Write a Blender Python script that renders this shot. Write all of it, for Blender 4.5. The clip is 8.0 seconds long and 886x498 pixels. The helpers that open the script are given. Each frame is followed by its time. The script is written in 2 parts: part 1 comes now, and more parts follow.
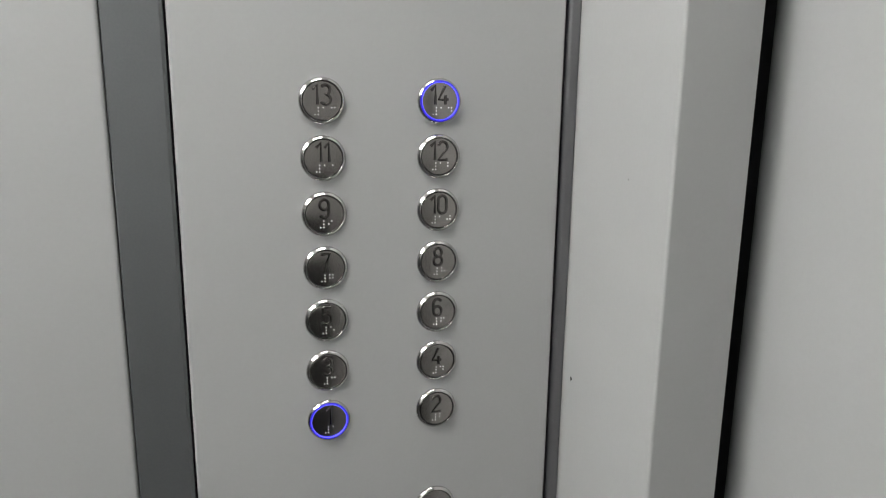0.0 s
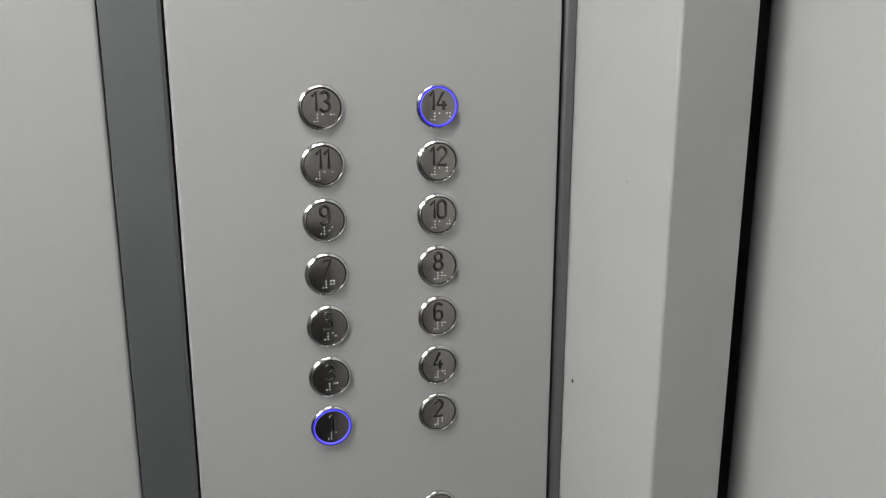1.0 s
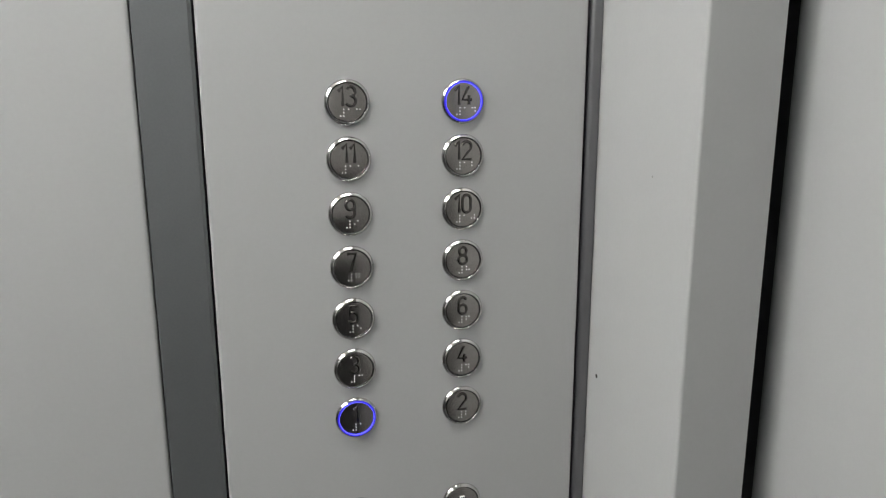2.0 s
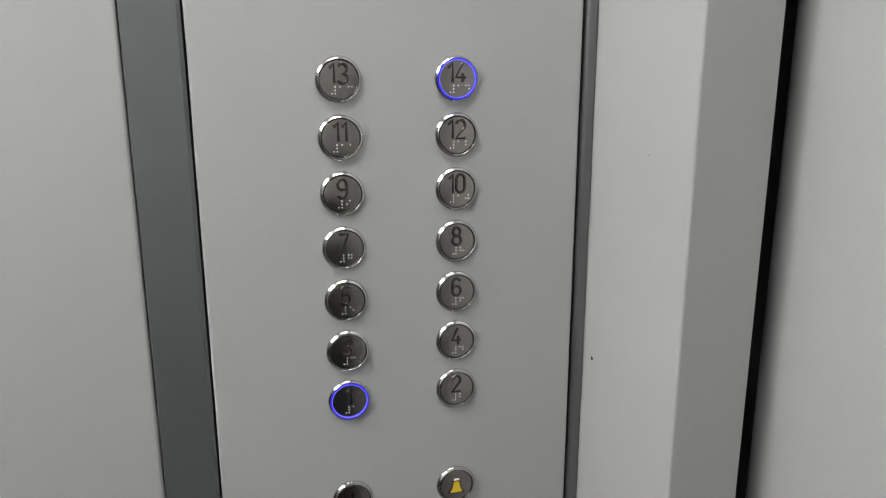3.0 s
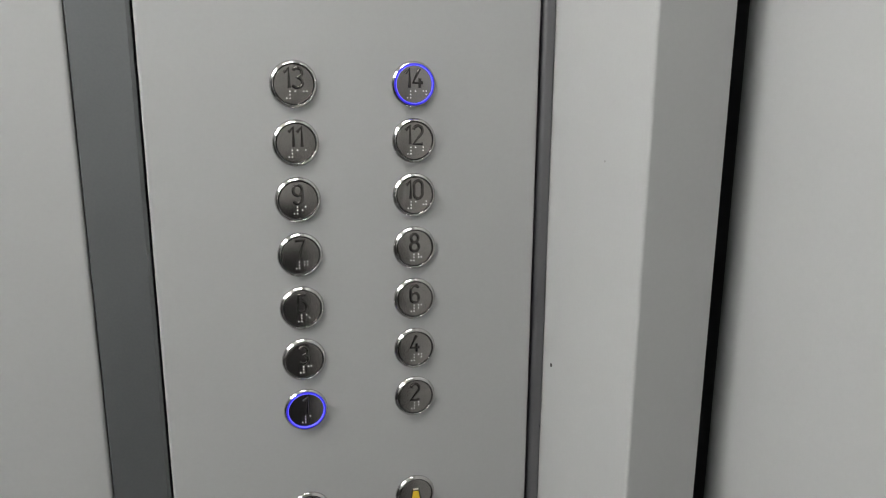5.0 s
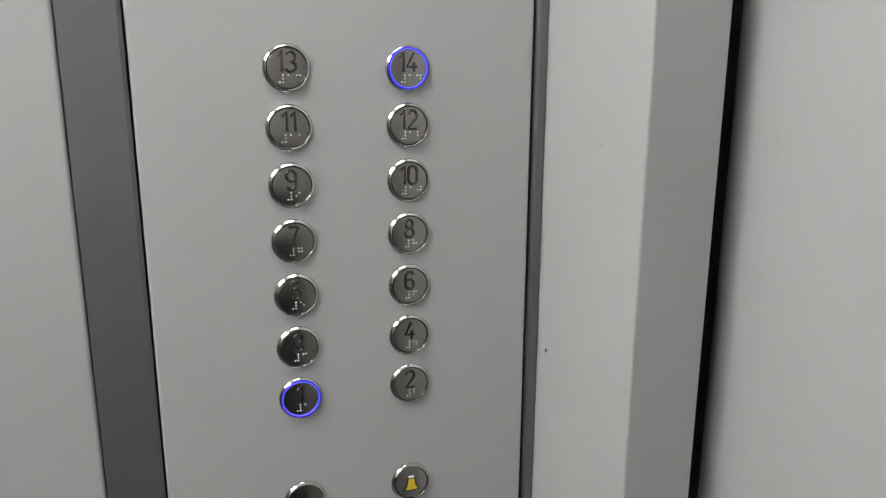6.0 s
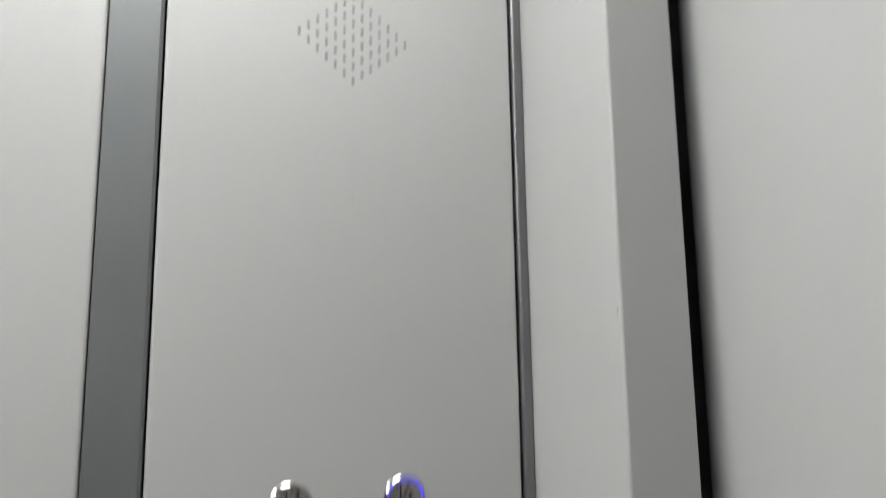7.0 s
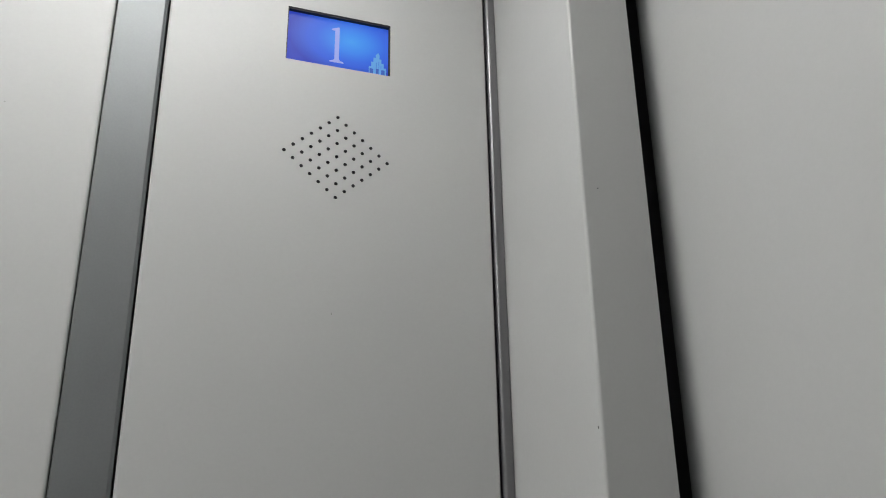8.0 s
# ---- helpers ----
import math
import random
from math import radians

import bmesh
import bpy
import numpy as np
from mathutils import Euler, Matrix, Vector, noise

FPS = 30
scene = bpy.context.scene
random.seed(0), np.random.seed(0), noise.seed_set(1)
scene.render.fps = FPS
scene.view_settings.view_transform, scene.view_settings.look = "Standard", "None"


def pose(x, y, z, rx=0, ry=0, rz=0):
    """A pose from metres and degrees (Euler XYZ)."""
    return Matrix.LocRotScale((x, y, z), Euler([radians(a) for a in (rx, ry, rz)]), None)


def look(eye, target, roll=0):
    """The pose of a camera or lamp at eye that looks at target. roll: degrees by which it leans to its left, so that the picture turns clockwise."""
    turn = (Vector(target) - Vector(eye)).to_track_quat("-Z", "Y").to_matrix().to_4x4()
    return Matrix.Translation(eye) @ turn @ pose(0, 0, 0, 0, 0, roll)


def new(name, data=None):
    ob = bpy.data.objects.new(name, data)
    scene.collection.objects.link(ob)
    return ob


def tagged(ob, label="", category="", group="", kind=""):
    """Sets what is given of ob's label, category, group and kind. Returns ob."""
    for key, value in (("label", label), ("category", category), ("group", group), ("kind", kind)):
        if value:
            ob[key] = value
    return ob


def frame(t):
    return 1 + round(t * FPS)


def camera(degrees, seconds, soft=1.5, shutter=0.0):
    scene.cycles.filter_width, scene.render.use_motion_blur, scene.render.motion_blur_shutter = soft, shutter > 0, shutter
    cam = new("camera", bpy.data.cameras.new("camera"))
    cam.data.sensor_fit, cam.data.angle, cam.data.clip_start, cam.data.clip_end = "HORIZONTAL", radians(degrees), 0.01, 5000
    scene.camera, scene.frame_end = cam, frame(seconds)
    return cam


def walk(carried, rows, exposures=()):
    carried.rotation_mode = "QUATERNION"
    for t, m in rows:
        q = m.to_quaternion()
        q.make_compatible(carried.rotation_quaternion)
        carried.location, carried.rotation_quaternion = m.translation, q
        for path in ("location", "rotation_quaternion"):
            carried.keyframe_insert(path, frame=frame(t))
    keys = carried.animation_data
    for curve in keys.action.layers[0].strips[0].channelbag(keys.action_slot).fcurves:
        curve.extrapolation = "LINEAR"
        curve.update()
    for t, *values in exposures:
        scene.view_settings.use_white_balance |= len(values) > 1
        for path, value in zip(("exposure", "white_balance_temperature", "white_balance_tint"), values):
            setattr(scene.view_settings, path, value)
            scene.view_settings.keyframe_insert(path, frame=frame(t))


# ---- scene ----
cam = camera(60.97, 8.0, soft=1.05, shutter=0.5)
PATH = [
    (0, (-0.1258, -0.5867, 1.3654), (0.4349, 1.2771, 0.9160), 0.76),
    (0.5, (-0.1300, -0.5803, 1.3672), (0.4466, 1.2730, 0.8850), 0.40),
    (1, (-0.1304, -0.5883, 1.3646), (0.4430, 1.2766, 0.9312), -0.02),
    (1.5, (-0.1299, -0.5898, 1.3639), (0.4049, 1.2850, 0.9311), -0.24),
    (1.7, (-0.1307, -0.5920, 1.3659), (0.3772, 1.2926, 0.9294), -0.11),
    (2.8, (-0.1221, -0.5878, 1.3591), (0.3785, 1.2874, 0.8764), -0.02),
    (3, (-0.1255, -0.5857, 1.3577), (0.3856, 1.2842, 0.8776), -0.11),
    (3.4, (-0.1259, -0.5835, 1.3581), (0.3926, 1.2806, 0.8826), -0.11),
    (3.5, (-0.1260, -0.5829, 1.3582), (0.4162, 1.2797, 0.8913), -0.12),
    (3.6, (-0.1267, -0.5831, 1.3591), (0.4435, 1.2773, 0.8945), -0.05),
    (4, (-0.1294, -0.5840, 1.3626), (0.4673, 1.2679, 0.8999), 0.26),
    (4.5, (-0.1230, -0.5840, 1.3547), (0.4841, 1.2683, 0.9155), 0.17),
    (4.7, (-0.1143, -0.5850, 1.3540), (0.4743, 1.2738, 0.9087), 0.28),
    (5.8, (-0.1179, -0.5816, 1.3486), (0.4959, 1.2631, 0.8795), 0.46),
    (6, (-0.1257, -0.5787, 1.3466), (0.5127, 1.2554, 0.8758), 0.24),
    (6.4, (-0.1311, -0.5766, 1.3539), (0.5121, 1.2548, 0.8719), 0.26),
    (6.4667, (-0.1313, -0.5772, 1.3538), (0.5116, 1.2570, 0.8830), 0.22),
    (6.5, (-0.1314, -0.5777, 1.3538), (0.5109, 1.2640, 0.9116), 0.16),
    (6.5333, (-0.1317, -0.5790, 1.3600), (0.5121, 1.2655, 0.9330), 0.16),
    (6.6, (-0.1327, -0.5835, 1.3834), (0.5163, 1.2699, 1.0042), 0.14),
    (6.7, (-0.1386, -0.5937, 1.4044), (0.5237, 1.2886, 1.2683), -0.09),
    (6.8, (-0.1383, -0.6040, 1.4275), (0.5257, 1.2819, 1.4759), -0.37),
    (6.9, (-0.1395, -0.6125, 1.4407), (0.5274, 1.2637, 1.6283), -0.53),
    (7, (-0.1404, -0.6210, 1.4448), (0.5274, 1.2350, 1.7756), -0.83),
    (7.1, (-0.1451, -0.6203, 1.4481), (0.5352, 1.2123, 1.8709), -0.94),
    (7.3, (-0.1319, -0.6226, 1.4506), (0.5183, 1.2101, 1.9179), -0.87),
    (7.5, (-0.1324, -0.6250, 1.4495), (0.5400, 1.1829, 1.9909), -1.01),
    (8, (-0.1259, -0.6236, 1.4412), (0.5290, 1.1564, 2.0759), -0.93),
]
walk(cam, [(t, look(eye, target, roll)) for t, eye, target, roll in PATH],
     exposures=[(0.0, 0.0), (6.5, 0.0), (7.0, -0.18), (7.5, -0.51), (8.0, -0.69)])

# ---- plan, in metres: the control panel's wall is the plane y = 0, the door wall runs along y at the right ----
FACE = 0.004            # front of the control panel
PANEL_L, PANEL_R = -0.1559, 0.1555
STRIP_L, STRIP_R = -0.1995, -0.1578
RETURN_X = 0.1693       # door wall's inner face
JAMB_Y = -0.1441        # side of the door opening
JAMB_END = 0.2295       # outer end of the jamb
DOOR_X = 0.2585
BACK_X, FAR_Y, CEIL = -1.95, -1.10, 2.11
DOOR_Y2, DOOR_TOP = -0.952, 2.02
COL, ROW, ROW1 = 0.047, 0.0442, 1.080

# ---- light ----
world = bpy.data.worlds.new("world")
world.use_nodes = True
world.node_tree.nodes["Background"].inputs[0].default_value = (0.02, 0.02, 0.02, 1)
world.node_tree.nodes["Background"].inputs[1].default_value = 0.2
scene.world = world
scene.view_settings.exposure = 0.0
LAMP_STRENGTH = 30.5


# ---- materials ----
def material(name, color, rough=0.5, metal=0.0, spec=0.5, vary=0.0, vary_scale=6.0, bump=0.0, bump_scale=900.0, wave=0.0,
             rough_vary=0.0, stretch=(1, 1, 1), grain=0.0, glow=None, power=0.0, coat=0.0):
    m = bpy.data.materials.new(name)
    m.use_nodes = True
    nt = m.node_tree
    b = nt.nodes["Principled BSDF"]
    b.inputs["Base Color"].default_value = (*color, 1)
    b.inputs["Roughness"].default_value = rough
    b.inputs["Metallic"].default_value = metal
    b.inputs["Specular IOR Level"].default_value = spec
    b.inputs["Coat Weight"].default_value = coat
    if glow:
        b.inputs["Emission Color"].default_value = (*glow, 1)
        b.inputs["Emission Strength"].default_value = power
    geo = nt.nodes.new("ShaderNodeNewGeometry")
    mapping = nt.nodes.new("ShaderNodeMapping")
    mapping.inputs["Scale"].default_value = stretch
    nt.links.new(geo.outputs["Position"], mapping.inputs["Vector"])

    def noise_node(scale, detail, rough_=0.5):
        n = nt.nodes.new("ShaderNodeTexNoise")
        n.inputs["Scale"].default_value = scale
        n.inputs["Detail"].default_value = detail
        n.inputs["Roughness"].default_value = rough_
        nt.links.new(mapping.outputs["Vector"], n.inputs["Vector"])
        return n

    if vary or grain:
        big = noise_node(vary_scale, 3)
        fine = noise_node(vary_scale * 60, 2)
        add = nt.nodes.new("ShaderNodeMath")
        add.operation = "MULTIPLY_ADD"
        add.inputs[1].default_value = grain / max(vary, 1e-6)
        nt.links.new(fine.outputs["Fac"], add.inputs[0])
        nt.links.new(big.outputs["Fac"], add.inputs[2])
        ramp = nt.nodes.new("ShaderNodeMapRange")
        ratio = grain / max(vary, 1e-6)
        ramp.inputs["From Min"].default_value = 0.25 + 0.25 * ratio
        ramp.inputs["From Max"].default_value = 0.75 + 0.75 * ratio
        ramp.inputs["To Min"].default_value = 1 - vary - grain
        ramp.inputs["To Max"].default_value = 1 + vary + grain
        nt.links.new(add.outputs[0], ramp.inputs["Value"])
        mul = nt.nodes.new("ShaderNodeVectorMath")
        mul.operation = "SCALE"
        mul.inputs[0].default_value = color
        nt.links.new(ramp.outputs["Result"], mul.inputs["Scale"])
        nt.links.new(mul.outputs["Vector"], b.inputs["Base Color"])
    if rough_vary:
        smear = noise_node(14, 4, 0.6)
        rr = nt.nodes.new("ShaderNodeMapRange")
        rr.inputs["From Min"].default_value, rr.inputs["From Max"].default_value = 0.3, 0.7
        rr.inputs["To Min"].default_value, rr.inputs["To Max"].default_value = rough - rough_vary, rough + rough_vary
        nt.links.new(smear.outputs["Fac"], rr.inputs["Value"])
        nt.links.new(rr.outputs["Result"], b.inputs["Roughness"])
    last = None
    for amount, scale, dist in ((bump, bump_scale, 0.0002), (wave, 5.0, 0.004)):
        if amount:
            n = noise_node(scale, 2)
            bp = nt.nodes.new("ShaderNodeBump")
            bp.inputs["Strength"].default_value = amount
            bp.inputs["Distance"].default_value = dist
            nt.links.new(n.outputs["Fac"], bp.inputs["Height"])
            if last:
                nt.links.new(last.outputs["Normal"], bp.inputs["Normal"])
            last = bp
    if last:
        nt.links.new(last.outputs["Normal"], b.inputs["Normal"])
    return m


PAINT = material("light_grey_powder_coat", (0.375, 0.378, 0.372), 0.50, vary=0.02, vary_scale=5, grain=0.012, bump=0.12, bump_scale=1400,
                 wave=0.05, rough_vary=0.05)
# unseen walls take this dark tone to darken reflections and cut bounce light
UNSEEN_DARK = material("dark_unseen_wall", (0.025, 0.025, 0.025), 0.5, vary=0.05, vary_scale=6, bump=0.1)
PAINT_CEIL = material("white_ceiling_paint", (0.55, 0.55, 0.545), 0.6, vary=0.02)
FLOOR = material("dark_rubber_floor", (0.035, 0.035, 0.037), 0.6, vary=0.25, vary_scale=20, bump=0.4, bump_scale=300)
# grey lowered to stand in for a dark reflection on the steel
STRIP = material("reflection_darkened_steel", (0.168, 0.176, 0.179), 0.50, metal=0.70, vary=0.05, vary_scale=9, grain=0.03)
ROD = material("grey_metal_profile", (0.165, 0.165, 0.17), 0.32, metal=0.6, vary=0.08, vary_scale=15, grain=0.04, bump=0.1)
# black that puts the depth shade into gaps and drilled holes
BLACK = material("black_recess_shade", (0.02, 0.02, 0.02), 0.8, vary=0.1)
GAP_SHADE = material("dark_gap_shade", (0.12, 0.125, 0.12), 0.7, vary=0.1)
# rubber of the door seal, and the shade built round the display
RUBBER_SHADE = material("black_rubber_and_shade", (0.012, 0.012, 0.012), 0.6, vary=0.15)
CHROME = material("polished_chrome", (0.56, 0.55, 0.54), 0.15, metal=1.0, vary=0.03, vary_scale=60, rough_vary=0.03)
CAP = material("brushed_steel", (0.385, 0.364, 0.349), 0.20, metal=1.0, vary=0.05, vary_scale=90, grain=0.03, stretch=(0.06, 1, 1), rough_vary=0.04)
NUMERAL = material("raised_dark_steel", (0.11, 0.103, 0.096), 0.2, metal=1.0, vary=0.05, vary_scale=80)
DOTS = material("polished_steel_dots", (0.9, 0.9, 0.88), 0.3, metal=0.4, vary=0.02)
RING_OFF = material("unlit_ring_plastic", (0.012, 0.012, 0.012), 0.5, vary=0.1, vary_scale=80)
# deep blue of the ring and of its glow on the bezel
RING_ON = material("lit_blue_ring_halo", (0.01, 0.01, 0.12), 0.4, glow=(0.012, 0.004, 0.50), power=1.0)
RING_CORE = material("bright_blue_core", (0.02, 0.02, 0.2), 0.4, glow=(0.085, 0.08, 1.0), power=2.1)
YELLOW = material("yellow_enamel", (0.72, 0.50, 0.03), 0.4, vary=0.06, vary_scale=90)
OUTLINE = material("black_enamel", (0.01, 0.01, 0.01), 0.35, vary=0.1)
CHIP = material("bare_chipped_spot", (0.022, 0.02, 0.018), 0.7, vary=0.2, vary_scale=400)
CHIP_LIGHT = material("pale_scratch", (0.27, 0.27, 0.26), 0.6, vary=0.2, vary_scale=400)
DIFFUSER = material("lamp_diffuser", (0.8, 0.8, 0.8), 0.5, glow=(1.0, 0.995, 0.975), power=LAMP_STRENGTH)
LAMP_FRAME = material("lamp_frame_metal", (0.5, 0.5, 0.5), 0.35, metal=0.6, vary=0.04)
DIGIT_GLOW = material("pale_lit_digit", (0.05, 0.05, 0.1), 0.3, glow=(0.31, 0.41, 0.92), power=1.1)
LOGO_GLOW = material("cyan_lit_shape", (0.02, 0.05, 0.1), 0.3, glow=(0.14, 0.42, 0.86), power=1.1)
LOGO_DARK = material("deep_blue_lit_bar", (0.01, 0.02, 0.08), 0.3, glow=(0.05, 0.15, 0.62), power=1.0)


def screen_material():
    m = bpy.data.materials.new("blue_lit_screen")
    m.use_nodes = True
    nt = m.node_tree
    b = nt.nodes["Principled BSDF"]
    b.inputs["Base Color"].default_value = (0.01, 0.01, 0.03, 1)
    b.inputs["Roughness"].default_value = 0.34
    b.inputs["Specular IOR Level"].default_value = 0.12
    geo = nt.nodes.new("ShaderNodeNewGeometry")
    mp = nt.nodes.new("ShaderNodeMapping")
    mp.vector_type = "TEXTURE"
    mp.inputs["Location"].default_value = (0.014, 0.0085, 1.874)
    mp.inputs["Scale"].default_value = (0.062, 1, 0.040)
    grad = nt.nodes.new("ShaderNodeTexGradient")
    grad.gradient_type = "SPHERICAL"
    ramp = nt.nodes.new("ShaderNodeValToRGB")
    ramp.color_ramp.elements[0].color = (0.030, 0.060, 0.48, 1)
    ramp.color_ramp.elements[1].color = (0.065, 0.36, 0.95, 1)
    mid = ramp.color_ramp.elements.new(0.45)
    mid.color = (0.042, 0.155, 0.76, 1)
    nt.links.new(geo.outputs["Position"], mp.inputs["Vector"])
    nt.links.new(mp.outputs["Vector"], grad.inputs["Vector"])
    nt.links.new(grad.outputs["Fac"], ramp.inputs["Fac"])
    nt.links.new(ramp.outputs["Color"], b.inputs["Emission Color"])
    b.inputs["Emission Strength"].default_value = 1.45
    return m


SCREEN = screen_material()


# ---- building helpers ----
def mesh_of(name, bm, mat, smooth=False):
    bmesh.ops.recalc_face_normals(bm, faces=bm.faces[:])
    me = bpy.data.meshes.new(name)
    bm.to_mesh(me)
    bm.free()
    me.materials.append(mat)
    if smooth:
        for p in me.polygons:
            p.use_smooth = True
    return me


def thing(name, bm, mat, label="", category="", kind="", group="", smooth=False):
    return tagged(new(name, mesh_of(name, bm, mat, smooth)), label, category, group, kind)


def part(name, bm, mat, parent, label="", smooth=False):
    ob = new(name, mesh_of(name, bm, mat, smooth) if isinstance(bm, bmesh.types.BMesh) else bm)
    ob.parent = parent
    return tagged(ob, label)


def holder(name, at, label, category, kind="", group=""):
    ob = new(name)
    ob.location = at
    ob.empty_display_size = 0.05
    return tagged(ob, label, category, group, kind)


def box(x0, x1, y0, y1, z0, z1, bevel=0.0, segments=2, bm=None):
    own = bm is None
    bm = bm or bmesh.new()
    made = bmesh.ops.create_cube(bm, size=1.0)["verts"]
    for v in made:
        v.co = Vector((x0 + (v.co.x + 0.5) * (x1 - x0), y0 + (v.co.y + 0.5) * (y1 - y0), z0 + (v.co.z + 0.5) * (z1 - z0)))
    if bevel and own:
        bmesh.ops.bevel(bm, geom=bm.edges[:], offset=bevel, segments=segments, affect="EDGES", profile=0.5)
    return bm


def lathe(profile, steps=48):
    """Turns (radius, y) pairs round the y axis; a radius of 0 closes it with a fan."""
    bm = bmesh.new()
    rings = []
    for r, y in profile:
        if r == 0:
            rings.append([bm.verts.new((0, y, 0))])
        else:
            rings.append([bm.verts.new((r * math.cos(2 * math.pi * i / steps), y, r * math.sin(2 * math.pi * i / steps))) for i in range(steps)])
    for a, b in zip(rings, rings[1:]):
        for i in range(steps):
            j = (i + 1) % steps
            if len(a) == 1:
                bm.faces.new((a[0], b[i], b[j]))
            elif len(b) == 1:
                bm.faces.new((a[i], a[j], b[0]))
            else:
                bm.faces.new((a[i], a[j], b[j], b[i]))
    return bm


def extrude_outline(points, y0, y1):
    """A flat shape in x and z, from y0 (front) to y1."""
    bm = bmesh.new()
    front = [bm.verts.new((x, y0, z)) for x, z in points]
    back = [bm.verts.new((x, y1, z)) for x, z in points]
    bm.faces.new(front)
    bm.faces.new(back[::-1])
    for i in range(len(points)):
        j = (i + 1) % len(points)
        bm.faces.new((front[i], front[j], back[j], back[i]))
    return bm


def column(profile, z0, z1):
    """An upright profile given in x and y."""
    bm = bmesh.new()
    low = [bm.verts.new((x, y, z0)) for x, y in profile]
    high = [bm.verts.new((x, y, z1)) for x, y in profile]
    bm.faces.new(low)
    bm.faces.new(high[::-1])
    for i in range(len(profile)):
        j = (i + 1) % len(profile)
        bm.faces.new((low[i], low[j], high[j], high[i]))
    return bm


def arc(cx, cy, rx, ry, start, end, steps=14):
    return [(cx + rx * math.cos(radians(start + (end - start) * k / steps)), cy + ry * math.sin(radians(start + (end - start) * k / steps))) for k in range(steps + 1)]


# strokes of narrow upright digits: width, then lines in a box one unit high
STROKES = {
    "0": (0.48, [arc(0.24, 0.74, 0.24, 0.26, 0, 180) + arc(0.24, 0.26, 0.24, 0.26, 180, 360) + [(0.48, 0.74)]]),
    "1": (0.26, [[(0.0, 0.76), (0.24, 1.0), (0.24, 0.0)]]),
    "2": (0.52, [arc(0.26, 0.73, 0.25, 0.27, 168, -32) + [(0.0, 0.0), (0.53, 0.0)]]),
    "3": (0.50, [arc(0.24, 0.755, 0.23, 0.245, 150, -90) + arc(0.23, 0.255, 0.27, 0.255, 90, -152)]),
    "4": (0.54, [[(0.36, 1.0), (0.0, 0.27), (0.55, 0.27)], [(0.38, 0.50), (0.38, 0.0)]]),
    "5": (0.50, [[(0.47, 1.0), (0.08, 1.0), (0.04, 0.54)] + arc(0.23, 0.31, 0.27, 0.31, 125, -150)]),
    "6": (0.48, [arc(0.25, 0.76, 0.23, 0.24, 25, 180, 10) + [(0.0, 0.66), (0.0, 0.28)] + arc(0.24, 0.28, 0.24, 0.28, 180, 540, 20)]),
    "7": (0.50, [[(0.0, 1.0), (0.50, 1.0), (0.30, 0.45), (0.18, 0.0)]]),
    "8": (0.50, [arc(0.25, 0.76, 0.21, 0.24, -90, 270, 20), arc(0.25, 0.26, 0.25, 0.26, 90, 450, 20)]),
    "9": (0.48, [arc(0.23, 0.24, 0.23, 0.24, -155, 0, 10) + [(0.48, 0.34), (0.48, 0.72)] + arc(0.24, 0.72, 0.24, 0.28, 0, 360, 20)]),
}


def lettering(text, height, mat):
    """Raised half-round digits that face -y, centred on the origin."""
    cu = bpy.data.curves.new("lettering", "CURVE")
    cu.dimensions, cu.bevel_depth, cu.bevel_resolution, cu.use_fill_caps = "3D", 0.080, 2, True
    gap = 0.17
    total = sum(STROKES[c][0] for c in text) + gap * (len(text) - 1)
    x = -total / 2
    for c in text:
        for line in STROKES[c][1]:
            sp = cu.splines.new("POLY")
            sp.points.add(len(line) - 1)
            for p, (u, v) in zip(sp.points, line):
                p.co = (x + u, 0, v - 0.5, 1)
        x += STROKES[c][0] + gap
    tmp = new("lettering", cu)
    bpy.context.view_layer.update()
    me = bpy.data.meshes.new_from_object(tmp.evaluated_get(bpy.context.evaluated_depsgraph_get()))
    bpy.data.objects.remove(tmp)
    me.transform(Matrix.Diagonal((height, height * 0.6, height, 1)))
    me.materials.clear()
    me.materials.append(mat)
    for p in me.polygons:
        p.use_smooth = True
    return me


# ---- the cabin ----
thing("floor", box(BACK_X - 0.05, 0.30, FAR_Y - 0.05, 0.06, -0.04, 0.0), FLOOR, "dark studded rubber cabin floor", "floor", "structure")
thing("ceiling", box(BACK_X - 0.05, 0.30, FAR_Y - 0.05, 0.06, CEIL, CEIL + 0.04), PAINT_CEIL, "white painted cabin ceiling", "ceiling", "structure")
# rear wall and lower opposite wall: out of view, dark only for the chrome
thing("wall_back", box(BACK_X - 0.04, BACK_X, FAR_Y, 0.05, 0, CEIL), UNSEEN_DARK, "unseen rear cabin wall, kept dark for reflections and less bounce", "wall", "structure")
thing("wall_opposite", box(BACK_X, 0.30, FAR_Y - 0.04, FAR_Y, 1.04, CEIL), PAINT, "light grey coated metal cabin wall", "wall", "structure")
thing("wall_opposite_dark", box(BACK_X, 0.30, FAR_Y - 0.04, FAR_Y, 0, 1.04), UNSEEN_DARK, "unseen lower cabin wall, kept dark for the button cap reflections", "wall", "structure")
thing("wall_lining", box(BACK_X, RETURN_X, 0.034, 0.05, 0, CEIL), BLACK, "added black backing for the shade in the wall panel gaps", "wall", "structure")

# wall panel with a rolled edge beside the steel strip
thing("wall_side", box(BACK_X, STRIP_L - 0.0012, FACE, 0.034, 0, CEIL, 0.0030, 5), PAINT,
      "light grey powder-coated wall panel with rolled edge", "wall panel", "structure", smooth=True)

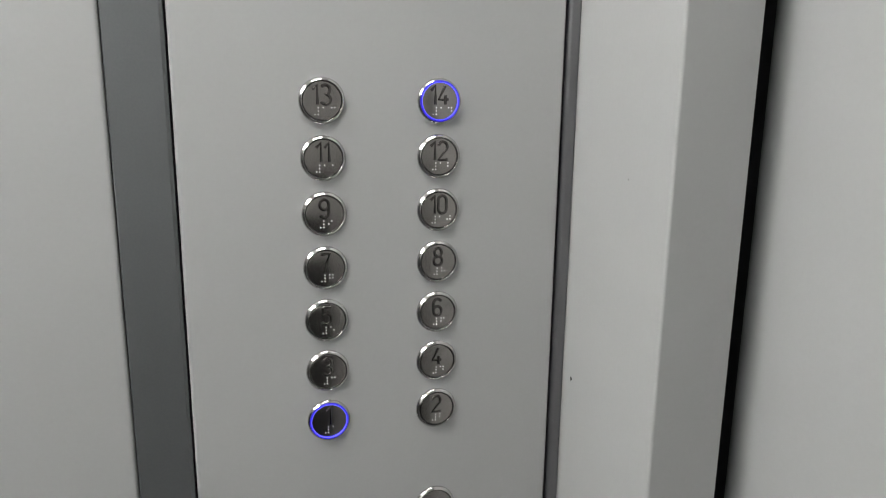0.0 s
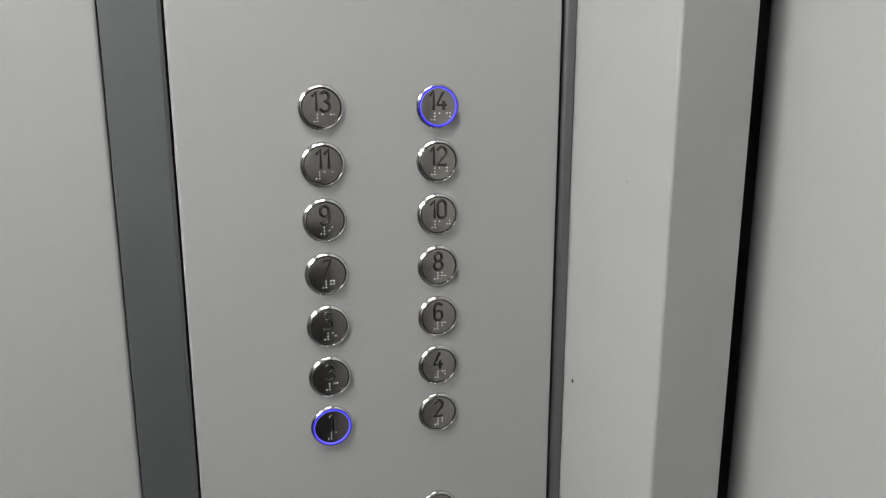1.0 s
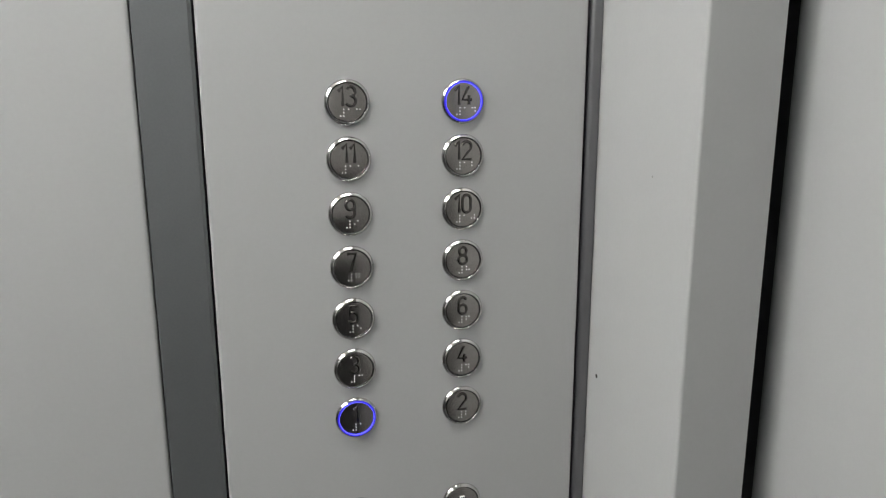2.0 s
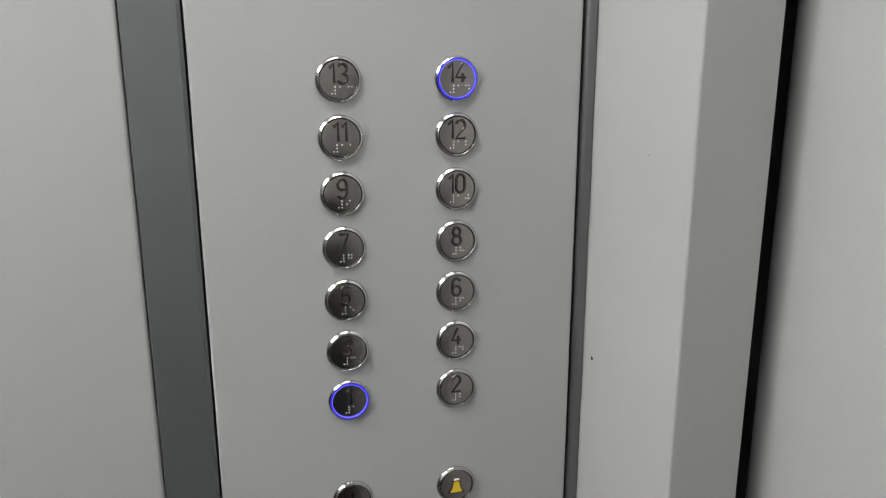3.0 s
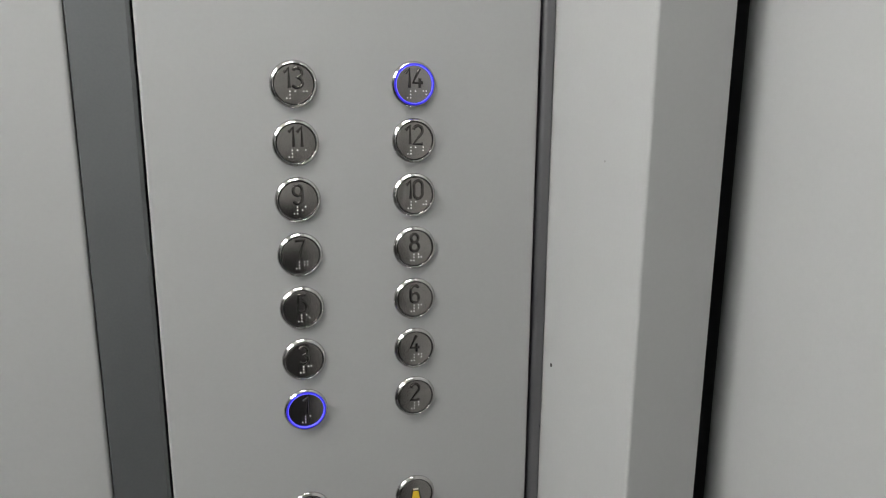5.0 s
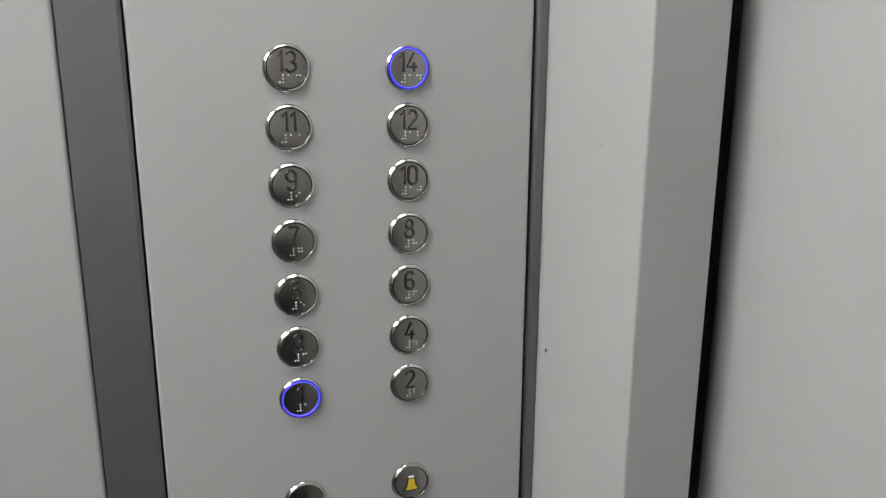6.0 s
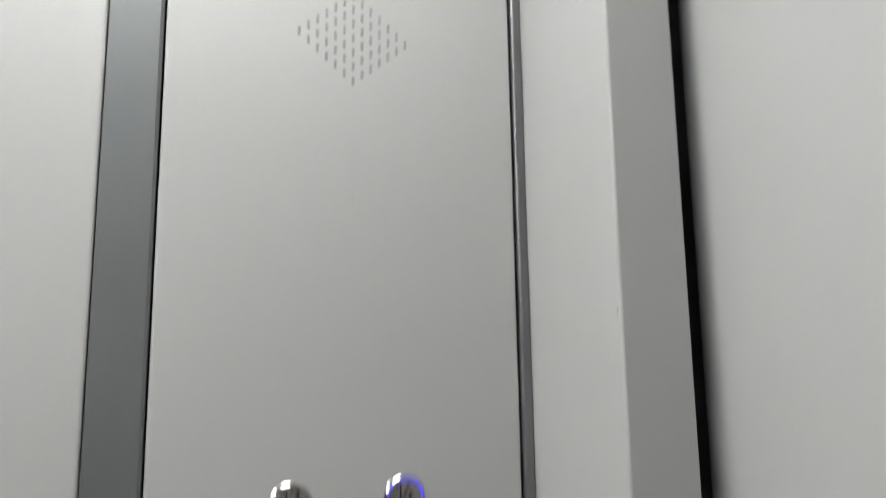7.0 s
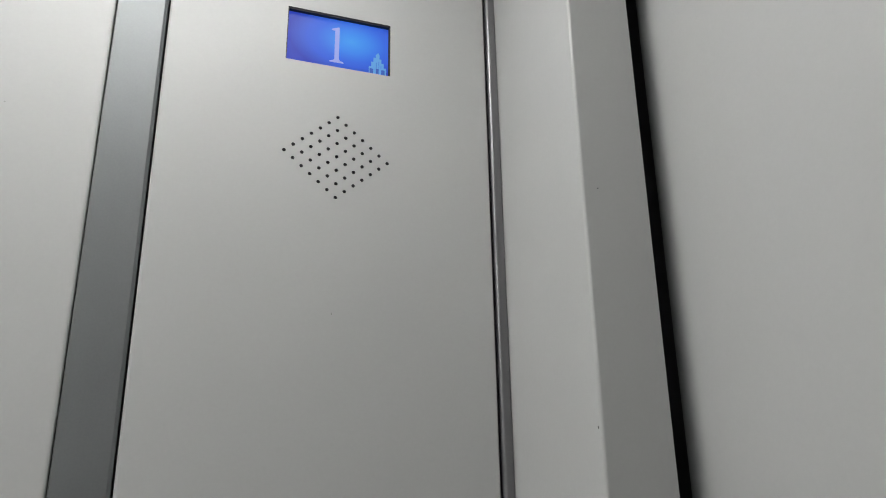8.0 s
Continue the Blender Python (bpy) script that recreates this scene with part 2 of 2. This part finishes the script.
# dark strip: flat face with a small fold at its right edge
thing("trim_strip", column([(STRIP_L, 0.030), (STRIP_L, FACE + 0.0010), (STRIP_L + 0.0008, FACE), (STRIP_R - 0.0028, FACE), (STRIP_R, FACE + 0.0022),
                            (STRIP_R, 0.030)], 0.0, CEIL), STRIP, "steel cover strip between wall panels, dark reflection put into its grey", "trim", "structure")

# rounded metal bead in the corner
bead = [(0.1583, 0.033), (0.1583, 0.0090)]
for k in range(11):
    a = math.pi - math.pi / 2 * k / 10
    bead.append((0.1620 + 0.0037 * math.cos(a), 0.0082 - 0.0042 * math.sin(a)))
bead += [(0.1680, 0.0042), (0.1686, 0.0046), (0.1689, 0.0054), (0.1689, 0.033)]
thing("trim_bead", column(bead, 0.0, CEIL), ROD, "rounded dark grey metal bead in the wall corner", "trim", "structure", smooth=False)

# door wall: returns, jambs and the header over the opening
R = 0.0025


def door_post(y_in, y_edge, sign):
    """A bent sheet: the inner face along y, a rounded edge at the opening, the jamb going outwards."""
    pts = [(RETURN_X, y_in)]
    for k in range(7):
        a = math.pi / 2 * k / 6
        pts.append((RETURN_X + R - R * math.cos(a), y_edge + sign * (R - R * math.sin(a))))
    pts += [(JAMB_END, y_edge), (JAMB_END, y_edge + sign * 0.002), (RETURN_X + 0.03, y_edge + sign * 0.002), (RETURN_X + 0.03, y_in)]
    return column(pts, 0.0, CEIL)


thing("wall_front", door_post(0.05, JAMB_Y, 1), PAINT, "light grey coated door post bent round the opening", "door post", "structure")
thing("wall_front", door_post(FAR_Y, DOOR_Y2, -1), PAINT, "light grey coated door post bent round the opening", "door post", "structure")
thing("wall_header", box(RETURN_X, JAMB_END, DOOR_Y2 + 0.003, JAMB_Y - 0.003, DOOR_TOP, CEIL, 0.002), PAINT,
      "light grey coated panel over the cabin door", "door header", "structure")
# added sheet: its dark grey stands in for the shade beside the door leaf
thing("wall_outer", box(0.285, 0.30, FAR_Y, 0.05, 0, CEIL), GAP_SHADE, "added dark grey sheet for the shade in the door gap", "wall", "structure")
mid_y = (JAMB_Y + DOOR_Y2) / 2
for n, (a, b) in enumerate(((mid_y + 0.002, JAMB_Y + 0.0290), (DOOR_Y2 - 0.0290, mid_y - 0.002)), 1):
    leaf = thing("door_%d" % n, box(DOOR_X, DOOR_X + 0.0165, a, b, 0.012, DOOR_TOP + 0.05, 0.0080, 8), PAINT,
                 "closed light grey coated sliding lift door leaf", "door", "structure", smooth=True)
    part("edge_seal", box(DOOR_X + 0.004, DOOR_X + 0.014, mid_y - 0.0018, mid_y, 0.02, DOOR_TOP) if n == 1 else
         box(DOOR_X + 0.004, DOOR_X + 0.014, mid_y, mid_y + 0.0018, 0.02, DOOR_TOP), RUBBER_SHADE, leaf, "black rubber edge seal")


# ---- ceiling lamps ----
def ceiling_light(x0, x1, y0, y1):
    lamp = holder("ceiling_light", ((x0 + x1) / 2, (y0 + y1) / 2, CEIL), "flat rectangular ceiling light with white diffuser", "ceiling light",
                  group="cabin ceiling lights")
    cx, cy = (x0 + x1) / 2, (y0 + y1) / 2
    bm = bmesh.new()
    w = 0.012
    for q in ((x0, x1, y0, y0 + w), (x0, x1, y1 - w, y1), (x0, x0 + w, y0 + w, y1 - w), (x1 - w, x1, y0 + w, y1 - w)):
        box(q[0] - cx, q[1] - cx, q[2] - cy, q[3] - cy, -0.014, 0.0, bm=bm)
    part("frame", bm, LAMP_FRAME, lamp)
    part("diffuser", box(x0 + w - cx, x1 - w - cx, y0 + w - cy, y1 - w - cy, -0.010, -0.002), DIFFUSER, lamp, "glowing white diffuser")
    return lamp


for x0, x1, y0, y1 in ((-0.38, 0.04, -0.355, -0.175), (-1.20, -0.84, -0.46, -0.10), (-1.20, -0.84, -1.02, -0.66), (-1.78, -1.42, -0.46, -0.10),
                       (-1.78, -1.42, -1.02, -0.66)):
    ceiling_light(x0, x1, y0, y1)


# ---- the control panel ----
panel = holder("control_panel", (0, FACE, 0.0), "full-height light grey lift control panel with round buttons and blue display", "control panel")
SPEAKER = (0.0016, 1.7447, 0.0484, 0.0407)
SCREEN_BOX = (-0.0501, 0.0523, 1.8395, 1.8978)


def faceplate():
    bm = box(PANEL_L, PANEL_R, 0, 0.028, 0.05, 2.10)
    upright = [e for e in bm.edges if abs(e.verts[0].co.z - e.verts[1].co.z) > 1 and e.verts[0].co.y < 0.001]
    bmesh.ops.bevel(bm, geom=upright, offset=0.0024, segments=5, affect="EDGES", profile=0.5)
    plate = new("faceplate", mesh_of("faceplate", bm, PAINT))
    cut = bmesh.new()
    cx, cz, hw, hh = SPEAKER
    for i in range(7):
        for j in range(7):
            u, v = (i - 3) / 6, (j - 3) / 6
            x, z = cx + (u + v) * hw, cz + (v - u) * hh
            bmesh.ops.create_cone(cut, cap_ends=True, segments=16, radius1=0.00168, radius2=0.00168, depth=0.08,
                                  matrix=Matrix.Translation((x, 0.0, z)) @ Matrix.Rotation(math.pi / 2, 4, "X"))
    box(SCREEN_BOX[0], SCREEN_BOX[1], -0.02, 0.02, SCREEN_BOX[2], SCREEN_BOX[3], bm=cut)
    # walls of the holes and screen cut turn black, as painted-in shade
    cutter = new("cutter", mesh_of("cutter", cut, BLACK))
    mod = plate.modifiers.new("cut", "BOOLEAN")
    mod.operation, mod.object, mod.solver = "DIFFERENCE", cutter, "EXACT"
    mod.material_mode = "TRANSFER"
    bpy.context.view_layer.update()
    me = bpy.data.meshes.new_from_object(plate.evaluated_get(bpy.context.evaluated_depsgraph_get()))
    plate.modifiers.clear()
    plate.data = me
    me.name = "faceplate"
    bpy.data.objects.remove(cutter)
    plate.parent = panel
    tagged(plate, "light grey powder-coated sheet metal faceplate")


faceplate()

# speaker cloth deep in each hole
cx, cz, hw, hh = SPEAKER
speaker = part("speaker", extrude_outline([(cx - hw - 0.006, cz), (cx, cz - hh - 0.006), (cx + hw + 0.006, cz), (cx, cz + hh + 0.006)], 0.0282, 0.0295), BLACK, panel,
               "black speaker cloth behind drilled holes")

# display; the black rim is the recess edge's shade, built thickest on top
x0, x1, z0, z1 = SCREEN_BOX
rim = bmesh.new()
for q in ((x0, x1, z1 - 0.0016, z1), (x0, x1, z0, z0 + 0.0005), (x0, x0 + 0.0010, z0, z1), (x1 - 0.0008, x1, z0, z1)):
    box(q[0], q[1], 0.0012, 0.0085, q[2], q[3], bm=rim)
display = part("display", rim, RUBBER_SHADE, panel, "recessed floor display, edge shade built as a black rim")
SY = 0.0052
part("screen", box(x0 + 0.0004, x1 - 0.0004, SY, SY + 0.004, z0 + 0.0003, z1 - 0.0006), SCREEN, display, "glowing blue screen")


def numeral_one():
    """A narrow 1 with foot serif and flag."""
    c, b, t = -0.0006, 1.8476, 1.8876
    w = 0.0022
    return extrude_outline([(c - 0.0070, b), (c + 0.0070, b), (c + 0.0070, b + 0.0012), (c + 0.0032, b + 0.0024), (c + w, b + 0.0046), (c + w, t),
                            (c + 0.0008, t), (c - 0.0052, t - 0.0026), (c - 0.0052, t - 0.0040), (c - w, t - 0.0044), (c - w, b + 0.0046),
                            (c - 0.0032, b + 0.0024), (c - 0.0070, b + 0.0012)], SY - 0.0004, SY - 0.0001)


part("numeral", numeral_one(), DIGIT_GLOW, display, "pale serif digit 1")
steps = [(-9, 0.0), (-9, 9.5), (-6.6, 9.5), (-6.6, 15), (-4.4, 15), (-4.4, 20), (-2.0, 20), (-2.0, 23.5), (0.4, 26), (1.6, 23.5), (1.6, 19), (3.6, 19), (3.6, 14.5),
         (6, 14.5), (6, 9.5), (8.6, 9.5), (8.6, 0.0)]
part("emblem", extrude_outline([(0.0409 + a / 1000, 1.8408 + b / 1000) for a, b in steps], SY - 0.0004, SY - 0.0001), LOGO_GLOW, display, "pale blue stepped emblem")
for a, w, h in ((-6.6, 3.6, 6.4), (-0.6, 3.0, 7.0), (5.2, 3.6, 6.4)):
    part("emblem_bar", box(0.0409 + (a - w / 2) / 1000, 0.0409 + (a + w / 2) / 1000, SY - 0.0007, SY - 0.0005, 1.8414, 1.8414 + h / 1000), LOGO_DARK, display)
for a in (-4.2, -1.6, 1.0, 3.2):
    part("emblem_bar", box(0.0409 + (a - 0.25) / 1000, 0.0409 + (a + 0.25) / 1000, SY - 0.0007, SY - 0.0005, 1.8495, 1.8495 + 0.005 + 0.004 * (2 - abs(a)) / 2), LOGO_DARK,
         display)

# ---- buttons ----
BEZEL = mesh_of("bezel", lathe([(0.0155, 0.0010), (0.0155, -0.0056), (0.01555, -0.0061), (0.0157, -0.0063), (0.0159, -0.00622), (0.0163, -0.00590), (0.0170, -0.00528),
                                (0.0176, -0.00468), (0.0178, -0.00440), (0.01795, -0.00405), (0.0180, -0.0036), (0.0180, -0.0030), (0.0180, 0.0)], 64), CHROME, True)
CAP_MESH = mesh_of("cap", lathe([(0.01475, 0.0), (0.01475, -0.0052), (0.01468, -0.0054), (0.01448, -0.0055), (0.0144, -0.00552)] +
                                [(0.0144 * k, -0.00552 - 0.00048 * (1 - k * k)) for k in (0.97, 0.85, 0.65, 0.45, 0.2, 0.0)], 56), CAP, True)
# the lit ring widens over the bezel to carry its blue spill
RING_MESH = {False: mesh_of("light_ring", lathe([(0.01475, 0.0), (0.01480, -0.0044), (0.0152, -0.0046), (0.0155, -0.0044), (0.0156, 0.0)], 56), RING_OFF, True),
             True: mesh_of("light_ring", lathe([(0.01475, 0.0), (0.01475, -0.0054), (0.0149, -0.0062), (0.0154, -0.0067), (0.0159, -0.0066), (0.0163, -0.0063),
                                                (0.0165, -0.0052), (0.0160, 0.0)], 56), RING_ON, True)}
CORE_MESH = mesh_of("light_core", lathe([(0.01470, -0.0052), (0.01472, -0.0066), (0.0149, -0.0069), (0.01512, -0.0068), (0.0152, -0.0060)], 56), RING_CORE, True)
SIGNS = {"#": (3, 4, 5, 6), "1": (1,), "2": (1, 2), "3": (1, 4), "4": (1, 4, 5), "5": (1, 5), "6": (1, 2, 4), "7": (1, 2, 4, 5), "8": (1, 2, 5), "9": (2, 4), "0": (2, 4, 5)}


def braille(text):
    """Domed dots, 2.5 mm apart, cells 6.5 mm apart, from the number sign on."""
    bm = bmesh.new()
    cells = "#" + text
    start = -0.0056 if len(text) == 2 else -0.0034
    for c, sign in enumerate(cells):
        for d in SIGNS[sign]:
            x = start + c * 0.0064 + (0.0025 if d > 3 else 0)
            z = -0.0052 - ((d - 1) % 3) * 0.0026
            bmesh.ops.create_icosphere(bm, subdivisions=2, radius=0.00055, matrix=Matrix.Translation((x, -0.0061, z)))
    return mesh_of("braille_dots", bm, DOTS, True)


def button(x, z, lit=False, label=""):
    b = part("call_button", BEZEL, None, panel, label)
    b.location = (x, 0.0030, z)
    part("cap", CAP_MESH, None, b)
    part("light_ring", RING_MESH[lit], None, b, "glowing blue ring with its bezel halo built in" if lit else "")
    if lit:
        part("light_core", CORE_MESH, None, b, "bright blue lit line")
    return b


for n in range(1, 15):
    lit = n in (1, 14)
    b = button(-COL if n % 2 else COL, ROW1 + ROW * ((n - 1) // 2), lit, "round chrome button, ring lit blue" if lit else "round chrome button with brushed steel cap")
    word = part("numeral", lettering(str(n), 0.0146, NUMERAL), None, b, "raised steel floor number")
    word.location = (-0.0003, -0.0060, 0.0046)
    part("braille_dots", braille(str(n)), None, b, "raised steel braille dots")

# alarm button with its yellow bell
alarm = button(COL, ROW1 - 0.0948, False, "round chrome alarm button with yellow bell")
bell = [(-6.2, -7.0), (6.2, -7.0), (6.4, -6.0), (4.6, -4.2), (3.6, -0.5), (3.0, 3.4), (2.4, 4.6), (-2.4, 4.6), (-3.0, 3.4), (-3.6, -0.5), (-4.6, -4.2), (-6.4, -6.0)]
part("bell_outline", extrude_outline([(a * 1.2 / 1000, (b * 1.08 + 0.2) / 1000) for a, b in bell], -0.0064, -0.0058), OUTLINE, alarm)
part("bell", extrude_outline([(a * 0.88 / 1000, b * 0.9 / 1000) for a, b in bell], -0.0068, -0.0064), YELLOW, alarm, "yellow enamel bell")
loop = bmesh.new()
for a in (-1.7, 0.0, 1.7):
    bmesh.ops.create_icosphere(loop, subdivisions=2, radius=0.0009, matrix=Matrix.Translation((a / 1000, -0.0064, 0.0060)))
part("bell_loop", loop, DOTS, alarm, smooth=True)

# its neighbour, whose sign hardly shows
plain = button(-COL, ROW1 - 0.0948, False, "round chrome button with dark steel cap")
part("sign_bar", box(-0.0009, 0.0009, -0.0068, -0.0058, 0.0020, 0.0078, 0.0003), NUMERAL, plain)


# ---- small damage ----
def chip(at, w, h, face, mat, label):
    """A tiny flake with an uneven outline; face: the axis that it lies across."""
    rng = random.Random(int(at[2] * 1000))
    pts = []
    for k in range(9):
        a = 2 * math.pi * k / 9
        s = rng.uniform(0.75, 1.15)
        pts.append((w / 2 * s * math.cos(a), h / 2 * s * math.sin(a)))
    bm = extrude_outline(pts, -0.00015, 0.0002)
    if face == "x":
        bmesh.ops.rotate(bm, verts=bm.verts[:], matrix=Matrix.Rotation(-math.pi / 2, 3, "Z"))
    ob = thing("paint_chip", bm, mat, label, "paint chip", "structure")
    ob.location = at


chip((0.0014, FACE, 1.5958), 0.0010, 0.0026, "y", CHIP_LIGHT, "small pale scratch in the grey faceplate")
chip((RETURN_X, -0.0120, 1.1002), 0.0036, 0.0044, "x", CHIP, "small dark chip in the grey door post")
chip((0.1835, JAMB_Y, 1.6765), 0.0009, 0.0012, "y", CHIP, "small dark chip in the grey door jamb")
chip((RETURN_X, JAMB_Y + 0.0042, 1.4896), 0.0016, 0.0024, "x", CHIP, "small dark chip at the door post edge")
chip((RETURN_X, -0.0873, 1.2908), 0.0020, 0.0020, "x", CHIP_LIGHT, "faint pale mark on the grey door post")
chip((0.1678, 0.0042, 1.0336), 0.0013, 0.0024, "y", CHIP, "small dark nick in the metal corner bead")
chip((-0.2716, FACE, 1.7536), 0.0016, 0.0014, "y", CHIP_LIGHT, "tiny brownish speck on the grey wall panel")
